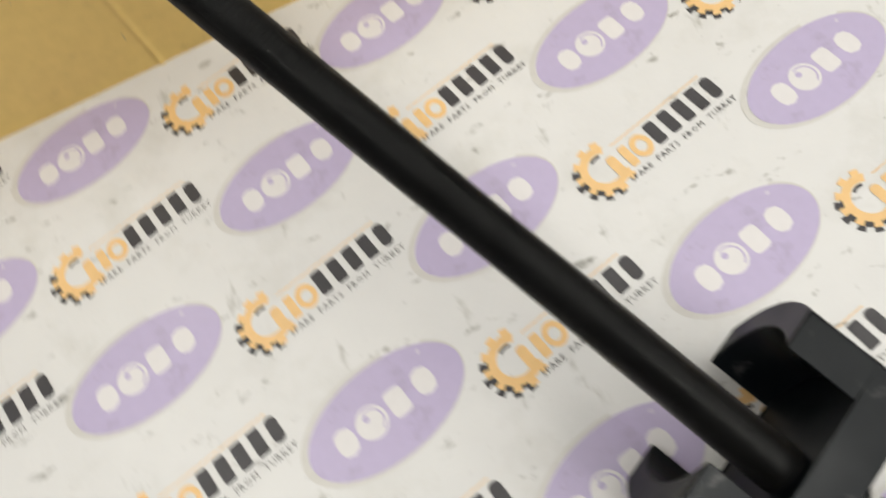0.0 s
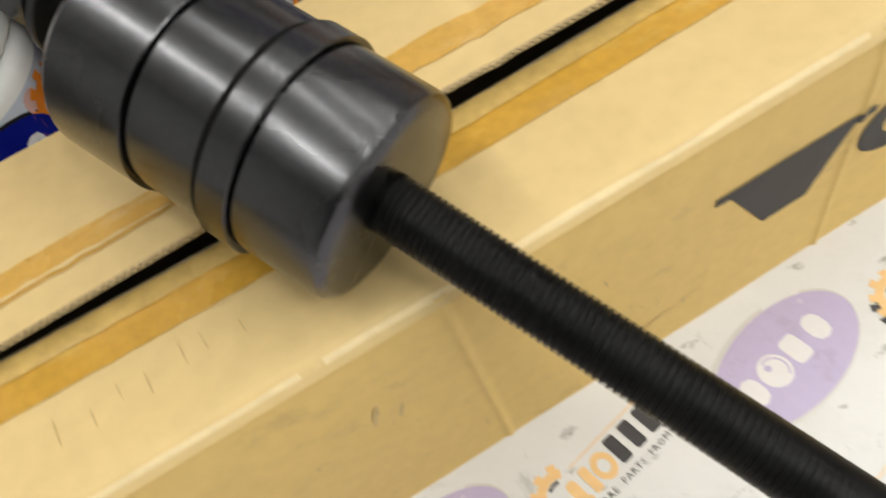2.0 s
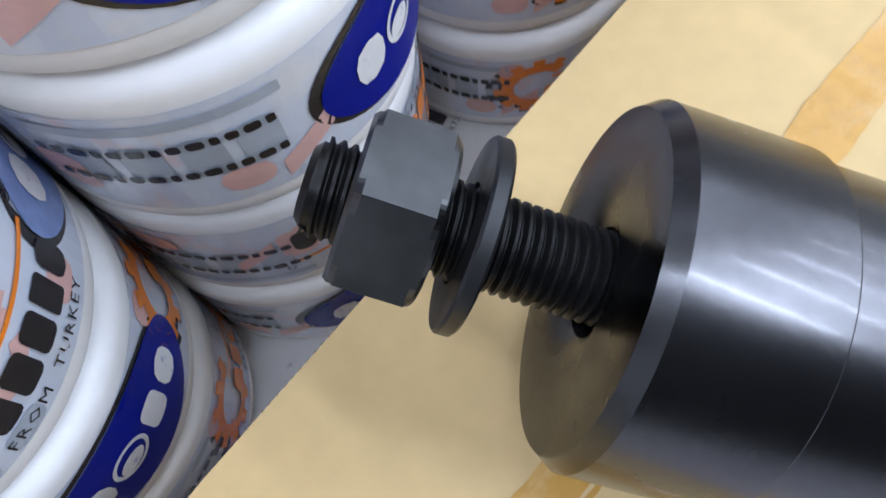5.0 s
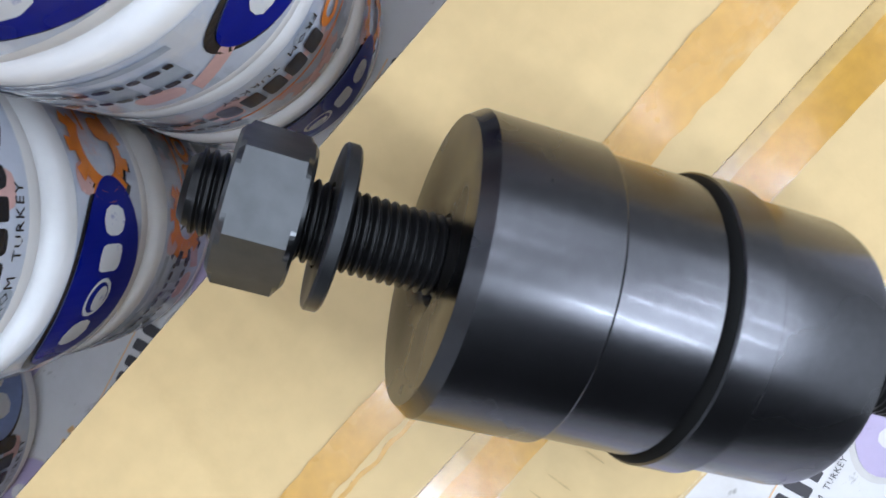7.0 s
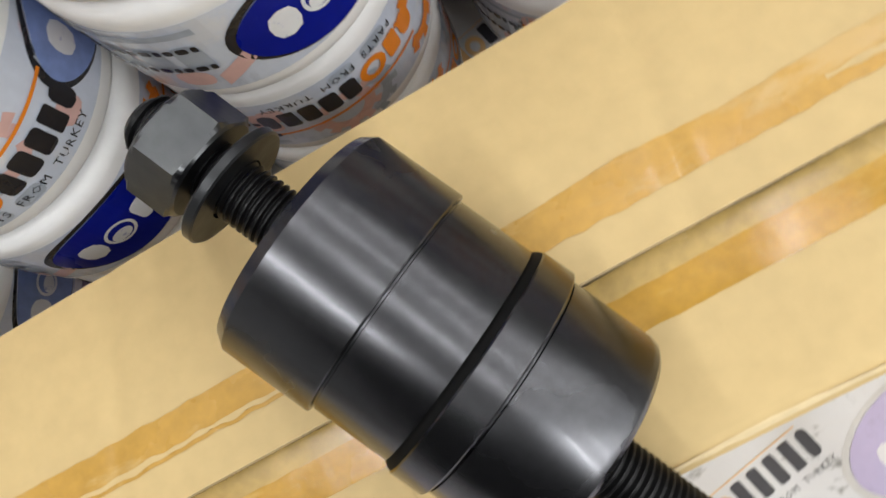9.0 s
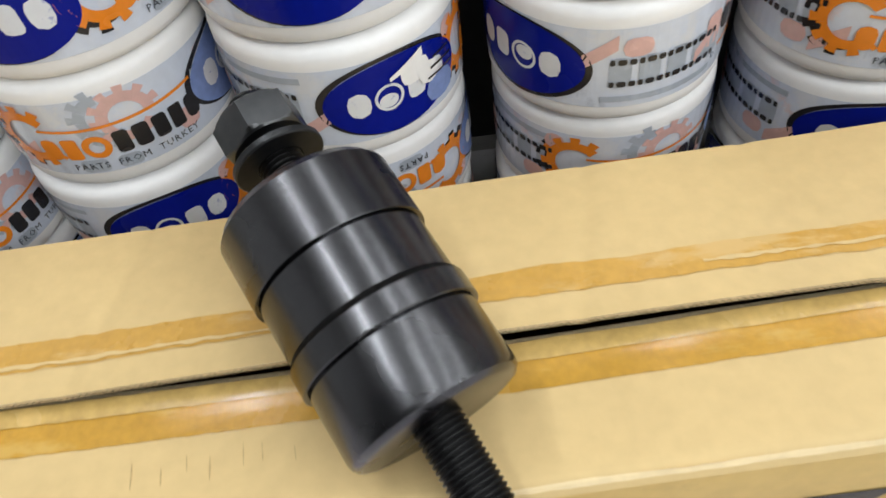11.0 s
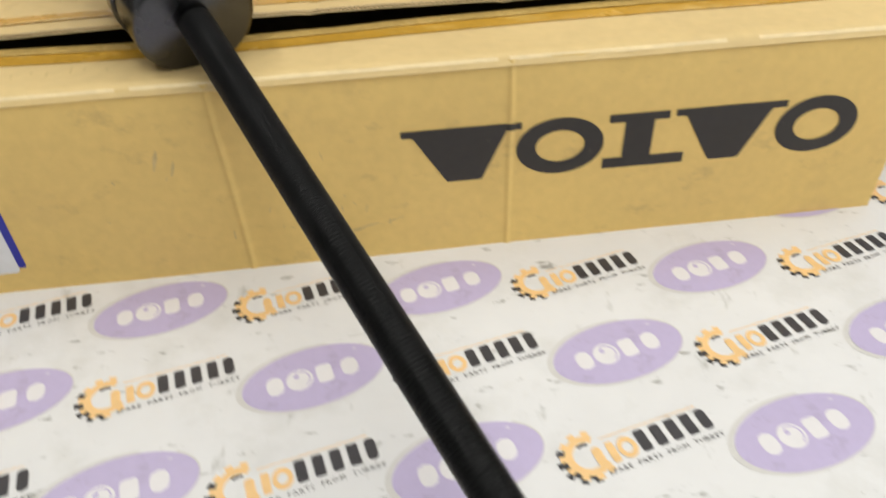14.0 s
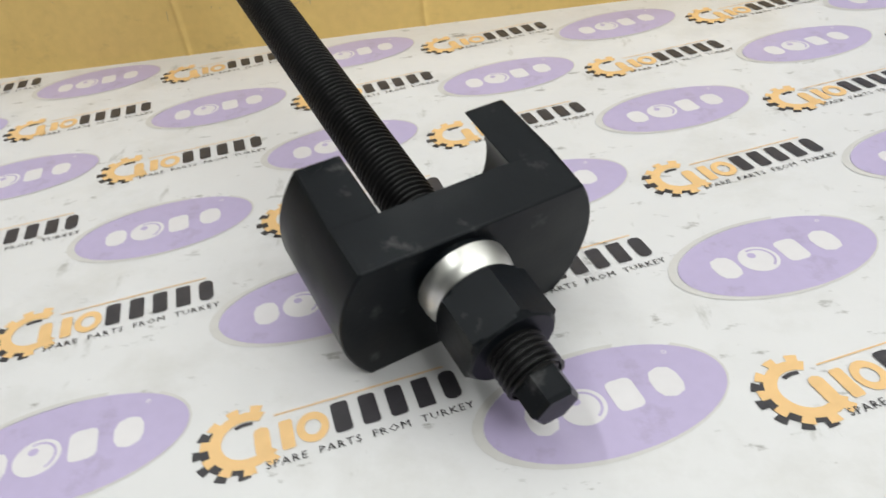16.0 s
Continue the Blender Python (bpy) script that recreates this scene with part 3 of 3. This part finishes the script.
def cog_line(ghost=True):
    out = [
        (2, 0.0006, ring(-0.0345, 0.0010, 0.0135, 0.0135, 0.70, 120, 290, teeth=11, tooth=1.22)),
        (3, 0.0009, ring(-0.0315, 0.0020, 0.0135, 0.0135, 0.66, 40, 320, teeth=11, tooth=1.22)),
        (3, 0.0009, block(-0.0285, -0.0105, -0.0205, 0.0010, 0.42)),
        (3, 0.0009, block(-0.0190, -0.0105, -0.0120, 0.0010, 0.20)),
        (3, 0.0009, ring(-0.0050, -0.0048, 0.0060, 0.0060, 0.52)),
        (2, 0.0009, block(0.0025, -0.0105, 0.0090, 0.0010, 0.25)),
        (2, 0.0009, block(0.0106, -0.0105, 0.0176, 0.0010, 0.25)),
        (2, 0.0009, block(0.0192, -0.0105, 0.0257, 0.0010, 0.25)),
        (2, 0.0009, block(0.0272, -0.0105, 0.0332, 0.0010, 0.15)),
        (2, 0.0009, block(0.0348, -0.0105, 0.0412, 0.0010, 0.42)),
        (3, 0.0009, strip(-0.026, 0.042, lambda u: 0.0042 + 0.03 * (u / 0.07) ** 2 * 0.2, lambda u: 0.0056 + 0.03 * (u / 0.07) ** 2 * 0.2, 20)),
        (2, 0.0009, ring(0.0450, 0.0105, 0.0013, 0.0013, 0.7, n=12)),
    ]
    if ghost:
        out += [(4, 0.0006, ring(0.012, 0.006, 0.0120, 0.0120, 0.60, 0, 330, teeth=11, tooth=1.25)),
                (5, 0.0005, ring(0.004, 0.008, 0.0120, 0.0120, 0.62, 90, 300, teeth=11, tooth=1.25)),
                (4, 0.0006, block(0.030, -0.014, 0.040, -0.004, 0.3)), (5, 0.0006, block(0.043, -0.002, 0.052, 0.010, 0.4)),
                (4, 0.0007, strip(0.046, 0.058, lambda u: 0.9 * (u - 0.052) - 0.004, lambda u: 0.9 * (u - 0.052) + 0.002, 6)),
                (5, 0.0006, block(-0.016, -0.0185, -0.004, -0.0115, 0.3)), (5, 0.0006, block(0.000, -0.0185, 0.010, -0.0120, 0.3)),
                (4, 0.0006, block(-0.046, 0.008, -0.036, 0.018, 0.4))]
    return out


def web_lines():
    """Two lines of small writing that cannot be read, with faded shapes behind."""
    out = [(5, 0.0005, block(-0.022 + 0.012 * k, -0.006, -0.013 + 0.012 * k, 0.009, 0.3)) for k in range(4)]
    out += [(4, 0.0006, block(-0.030, -0.012, -0.020, 0.004, 0.3)), (4, 0.0006, block(0.006, -0.015, 0.018, -0.006, 0.4)),
            (4, 0.0006, strip(0.020, 0.034, lambda u: 0.7 * (u - 0.027) - 0.012, lambda u: 0.7 * (u - 0.027) - 0.005, 6)),
            (5, 0.0006, strip(-0.026, 0.026, lambda u: 0.0135, lambda u: 0.0165, 12))]
    for line in (0.007, -0.004):
        u = -0.026
        for k in range(13):
            w = 0.0020 + 0.0016 * ((k * 7) % 3) / 2
            out.append((2, 0.0009, block(u, line - 0.0013, u + w, line + 0.0015, 0.3)))
            u += w + 0.0011
    return out


ROLL_WORDS = words("roll_slogan", "PARTS  FROM  TURKEY", 0.0048, m_roll_dark)


def bent_words(turn, flip):
    """The slogan bent round a roll."""
    me = ROLL_WORDS.copy()
    place = round_roll(turn, flip)
    for v in me.vertices:
        v.co = place(v.co.x - 0.019, v.co.y - 0.0165, 0.0009)
    me.update()
    return me


def tape_roll(x, y, z, parts, label):
    """A roll: parts lists (kind, turn in degrees, upside down)."""
    base = thing("tape_roll", pose(x, y, z), label, "tape roll", group="stacked tape rolls")
    body = new("roll_body", ROLL_MESH)
    body.parent = base
    film = new("film_wrap", FILM_MESH)
    film.parent = base
    for kind, turn, flip in parts:
        if kind == "oval":
            drawing, name = blue_oval(), "oval_print"
        elif kind == "pale":
            drawing, name = [(6 if s == 0 else s, h, q) for s, h, q in blue_oval(0.96)], "pale_oval_print"
        elif kind == "cog":
            drawing, name = cog_line(), "cog_print"
        else:
            drawing, name = web_lines(), "small_print"
        ob = new(name, drawn(name, drawing, ROLL_MATS, round_roll(turn, flip)))
        ob.parent = base
        if kind == "cog":
            sl = new("slogan_print", bent_words(turn, flip))
            sl.parent = ob
    return base


# Columns: x, y; for each layer from the floor up what faces the box (270 degrees is towards the box).
COLUMNS = [
    (-0.2410, 0.2860, [("cog", 262, 0), ("cog", 318, 0), ("pale", 300, 0), ("oval", 262, 0), ("cog", 255, 0)]),
    (-0.1295, 0.2855, [("web", 268, 0), ("oval", 291, 0), ("cog", 280, 0), ("oval", 262, 0), ("cog", 285, 0)]),
    (-0.0240, 0.2855, [("oval", 265, 0), ("cog", 286, 1), ("oval", 298, 0), ("oval", 268, 0), ("web", 275, 0)]),
    (0.0955, 0.2855, [("cog", 268, 0), ("cog", 280, 0), ("web", 285, 1), ("cog", 265, 1), ("oval", 270, 0)]),
    (0.2155, 0.2855, [("web", 268, 0), ("oval", 262, 0), ("cog", 271, 0), ("cog", 280, 0), ("oval", 262, 0)]),
    (0.4560, 0.2855, [("cog", 300, 0), ("oval", 262, 0), ("cog", 262, 0), ("web", 280, 0), ("oval", 262, 0)]),
    (0.5760, 0.2855, [("cog", 262, 0), ("web", 262, 0), ("oval", 262, 0), ("cog", 280, 0), ("web", 262, 0)]),
    (0.3350, 0.2855, [("oval", 268, 0), ("web", 250, 0), ("oval", 258, 0), ("pale", 262, 0), ("cog", 268, 0)]),
]
LABELS = {"oval": "stacked white tape roll with a dark blue oval print",
          "pale": "stacked white tape roll with a pale blue oval print",
          "cog": "stacked white tape roll with an orange and black cog print",
          "web": "stacked white tape roll with two lines of small dark print"}
OTHER = {"oval": ("cog", "web"), "cog": ("pale", "web"), "web": ("cog", "oval"), "pale": ("cog", "web")}
rng = random.Random(4)
for cx, cy, layers in COLUMNS:
    for n, (kind, turn, flip) in enumerate(layers):
        a, b = OTHER[kind]
        roll = tape_roll(cx + rng.uniform(-0.0015, 0.0015), cy + rng.uniform(-0.0015, 0.0015), n * RH,
                  [(kind, turn, flip), (a, turn + 78, flip), (b, turn - 70, flip)], LABELS[kind])
        if n == 2 and kind == "oval" and turn == 298:
            tear = drawn("torn_film", [
                (0, 0.0016, block(0.0010, 0.0015, 0.0150, 0.0120, 0.35)), (0, 0.0019, block(0.0090, -0.0030, 0.0200, 0.0075, 0.45)),
                (0, 0.0022, strip(-0.004, 0.012, lambda u: 0.0090 + 0.3 * u, lambda u: 0.0115 + 0.45 * u, 8)),
                (1, 0.0014, block(0.0120, -0.0150, 0.0290, -0.0020, 0.45)), (2, 0.0024, block(0.0150, 0.0030, 0.0280, 0.0042, 0.2)),
                (2, 0.0024, block(0.0170, 0.0075, 0.0270, 0.0086, 0.2)), (2, 0.0024, block(0.0130, -0.0012, 0.0290, -0.0002, 0.2)),
            ], [m_roll, m_blue_pale, m_roll_dark], round_roll(turn, flip))
            tear_ob = new("torn_film", tear)
            tear_ob.parent = roll
            tagged(tear_ob, "crumpled torn white film")

# ---------------------------------------------------------------- the puller lying over the box
def axis_frame(foot, head):
    """A frame with z along the line from foot to head, x to its left, y up."""
    along = (head - foot).normalized()
    side = Vector((along.y, -along.x, 0)).normalized()
    up = side.cross(along)
    return Matrix(((-side.x, up.x, along.x, foot.x), (-side.y, up.y, along.y, foot.y), (-side.z, up.z, along.z, foot.z), (0, 0, 0, 1)))


# The claw, the rod that runs loosely through it, and the sleeve that lies on the box.
TOOL = axis_frame(Vector((0.1539, -0.2, 0.0402)), Vector((-0.0226, 0.15, 0.1584)))
ROD_AXIS = TOOL.inverted() @ axis_frame(Vector((0.1522, -0.2, 0.0380)), Vector((-0.0222, 0.15, 0.1594)))
STUD_AXIS = TOOL.inverted() @ axis_frame(Vector((0.1522, -0.2, 0.0386)), Vector((-0.0224, 0.15, 0.1578)))
SLEEVE_AXIS = TOOL.inverted() @ axis_frame(Vector((0.1603, -0.2, 0.0446)), Vector((-0.0229, 0.15, 0.15775)))
puller = thing("bushing_puller", TOOL, "black steel puller with threaded rod leaning on the cardboard box", "tool")


def threaded(s0, s1, radius, pitch, seg=20, depth=0.5):
    """A rod with a real helical thread from s0 to s1."""
    bm = bmesh.new()
    turns = int((s1 - s0) / pitch)
    inner = radius - depth * pitch
    prof = [(0.0, inner), (0.10, inner), (0.36, radius), (0.64, radius)]
    total = turns * seg
    rows = []
    for k in range(total + seg + 1):
        a = 2 * math.pi * k / seg
        row = []
        for f, r in prof:
            z = s0 + (k / seg - 1 + f) * pitch
            zz = min(max(z, s0), s1)
            row.append(bm.verts.new((r * math.cos(a), r * math.sin(a), zz)))
        rows.append(row)
    for k in range(total + seg):
        for i in range(3):
            bm.faces.new((rows[k][i], rows[k + 1][i], rows[k + 1][i + 1], rows[k][i + 1]))
        if k + seg + 1 < len(rows):
            bm.faces.new((rows[k][3], rows[k + 1][3], rows[k + 1 + seg][0], rows[k + seg][0]))
    return bm


def rod_core(s0, s1, r):
    return lathe([(0, s0), (r - 0.0012, s0), (r, s0 + 0.0012), (r, s1 - 0.0012), (r - 0.0012, s1), (0, s1)], 24)


ROD_R, STUD_R, PITCH = 0.0084, 0.0081, 0.0019
rod = part("rod", rod_core(-0.0610, 0.3900, ROD_R - 0.0012), m_rod, puller, smooth=40)
rod.matrix_local = ROD_AXIS
part("drive_tip", lathe([(0.0, -0.0696), (0.0060, -0.0696), (0.0070, -0.0684), (0.0070, -0.0608), (0.0, -0.0608)], 6), m_block, rod, "blunt six-sided rod tip", smooth=20)
part("thread", threaded(-0.0605, 0.3890, ROD_R, PITCH), m_rod, rod, smooth=50)
stud = part("stud", rod_core(0.3900, 0.4742, STUD_R - 0.0011), m_rod, puller, smooth=40)
stud.matrix_local = STUD_AXIS
part("thread", threaded(0.3905, 0.4730, STUD_R, PITCH), m_rod, stud, smooth=50)


def hex_nut(s0, s1, r, turn=0.0):
    """A hexagon nut with turned-off corners."""
    bm = bmesh.new()
    cham = 0.0017

    def ringv(rad, z, rounded):
        out = []
        for k in range(120):
            a = 2 * math.pi * k / 120
            local = (a % (math.pi / 3)) - math.pi / 6
            hexr = r * math.cos(math.pi / 6) / math.cos(local)
            out.append(bm.verts.new((min(hexr, rad) * math.cos(a + turn), min(hexr, rad) * math.sin(a + turn), z)))
        return out
    flat_r = r * math.cos(math.pi / 6)
    levels = [ringv(STUD_R - 0.0012, s0, 0), ringv(flat_r * 0.98, s0, 0), ringv(flat_r + 0.0006, s0 + cham * 0.4, 0), ringv(r, s0 + cham, 0),
              ringv(r, s1 - cham, 0), ringv(flat_r + 0.0006, s1 - cham * 0.4, 0), ringv(flat_r * 0.98, s1, 0), ringv(STUD_R - 0.0012, s1, 0)]
    for a, b in zip(levels, levels[1:]):
        for k in range(120):
            n = (k + 1) % 120
            bm.faces.new((a[k], a[n], b[n], b[k]))
    bmesh.ops.recalc_face_normals(bm, faces=list(bm.faces))
    return bm


on_stud = part("nut", hex_nut(0.4529, 0.4672, 0.0157, radians(12)), m_nut, puller, "dark grey hexagon nut", smooth=9)
on_stud.matrix_local = STUD_AXIS
on_stud = part("washer", lathe([(0.0086, 0.4454), (0.0160, 0.4454), (0.0165, 0.4459), (0.0165, 0.4479), (0.0160, 0.4484), (0.0086, 0.4484)], 48, True),
     m_washer, puller, "flat dark washer", smooth=30)
on_stud.matrix_local = STUD_AXIS
on_rod = part("nut", hex_nut(-0.0500, -0.0315, 0.0146, radians(34)), m_block, puller, "black hexagon nut", smooth=9)
on_rod.matrix_local = ROD_AXIS
on_rod = part("collar", lathe([(0.0086, -0.0240), (0.0118, -0.0240), (0.0122, -0.0236), (0.0122, -0.0211), (0.0086, -0.0211)], 48, True), m_block, puller, "black collar behind the washer", smooth=35)
on_rod.matrix_local = ROD_AXIS
on_rod = part("domed_washer", lathe([(0.0084, -0.0320), (0.0114, -0.0320), (0.0122, -0.0314), (0.0134, -0.0290), (0.0138, -0.0270), (0.0138, -0.0240), (0.0086, -0.0240)], 48, True),
     m_zinc, puller, "shiny zinc domed washer", smooth=35)
on_rod.matrix_local = ROD_AXIS

# The turned sleeve: four steps in one piece, with a black ring in the groove.
S_END, S_RING0, S_RING1, S_SH, S_NUT = 0.3438, 0.3702, 0.3792, 0.4022, 0.4287
R_END, R_RING, R_MID, R_NUT = 0.0297, 0.0313, 0.0297, 0.0311
c = 0.0020
sleeve = part("sleeve", lathe([
    (0.0079, S_END), (R_END - 0.0038, S_END), (R_END - 0.0018, S_END + 0.0006), (R_END - 0.0005, S_END + 0.0019), (R_END, S_END + 0.0038), (R_END, S_RING0 - 0.0009), (R_END - 0.0007, S_RING0 - 0.0007), (R_END - 0.0007, S_RING0 - 0.0001), (R_RING - 0.0004, S_RING0), (R_RING, S_RING0 + 0.0004),
    (R_RING, S_RING1 - 0.0004), (R_RING - 0.0004, S_RING1), (R_MID - 0.0012, S_RING1 + 0.0001), (R_MID - 0.0012, S_RING1 + 0.0021), (R_MID, S_RING1 + 0.0022),
    (R_MID, S_SH - 0.0008), (R_MID - 0.0006, S_SH - 0.0006), (R_MID - 0.0006, S_SH - 0.0001), (R_NUT - 0.0002, S_SH), (R_NUT, S_SH + 0.0003), (R_NUT, S_NUT - c - 0.0008), (R_NUT - c, S_NUT)], 128), m_steel, puller, smooth=30)
sleeve.matrix_local = SLEEVE_AXIS
part("end_face", lathe([(R_NUT - c + 0.00005, S_NUT), (R_NUT - 0.0045, S_NUT), (0.0120, S_NUT - 0.0006), (0.0095, S_NUT - 0.0020), (0.0088, S_NUT - 0.004)], 96), m_steel_face, sleeve, smooth=30)
# Near-black ring added to stand for the dark shoulder of the raised ring.
part("seal_ring", lathe([(R_MID - 0.0012, S_RING1 - 0.0003), (R_RING - 0.0004, S_RING1 + 0.0001), (R_RING - 0.0006, S_RING1 + 0.0008), (R_MID + 0.0003, S_RING1 + 0.0017),
                         (R_MID - 0.0003, S_RING1 + 0.0021), (R_MID - 0.0012, S_RING1 + 0.0021)], 96, True),
     m_shoulder, sleeve, "dark shoulder of the raised ring", smooth=60)

# The claw block: a round bar cut flat above and below, bored out from one end.
B_TOP, B_LOW, B_R, B_IN, B_MID = 0.0120, -0.0362, 0.0415, 0.0308, -0.0110


def extrude_profile(pts, s0, s1):
    bm = bmesh.new()
    a = [bm.verts.new((x, y, s0)) for x, y in pts]
    b = [bm.verts.new((x, y, s1)) for x, y in pts]
    bm.faces.new(list(reversed(a)))
    bm.faces.new(b)
    for k in range(len(pts)):
        n = (k + 1) % len(pts)
        bm.faces.new((a[k], a[n], b[n], b[k]))
    bmesh.ops.recalc_face_normals(bm, faces=list(bm.faces))
    return bm


def arc(r, a0, a1, n):
    return [(r * math.cos(a0 + (a1 - a0) * k / n), r * math.sin(a0 + (a1 - a0) * k / n)) for k in range(n + 1)]


def claw_block():
    def side(r, start, end, n):
        return [(x, y + B_MID) for x, y in arc(r, math.asin((start - B_MID) / r), math.asin((end - B_MID) / r), n)]
    right = side(B_R, B_TOP, B_LOW, 16)
    left = [(-x, y) for x, y in reversed(right)]
    bm = extrude_profile(right + left, -0.0210, -0.0040)
    arm = right + side(B_IN, B_LOW, B_TOP, 14)
    me = bpy.data.meshes.new("tmp")
    for mirror in (1, -1):
        pts = [(mirror * x, y) for x, y in arm]
        two = extrude_profile(pts, -0.0040, 0.0215)
        two.to_mesh(me)
        two.free()
        bm.from_mesh(me)
    bpy.data.meshes.remove(me)
    bmesh.ops.remove_doubles(bm, verts=list(bm.verts), dist=1e-5)
    return bm


claw = part("claw_block", claw_block(), m_block, puller, "black claw block with a rounded back", smooth=28)
claw.location = (-0.0040, 0, 0)
bev = claw.modifiers.new("worn_edges", "BEVEL")
bev.width, bev.segments, bev.limit_method, bev.angle_limit = 0.0007, 2, "ANGLE", radians(40)
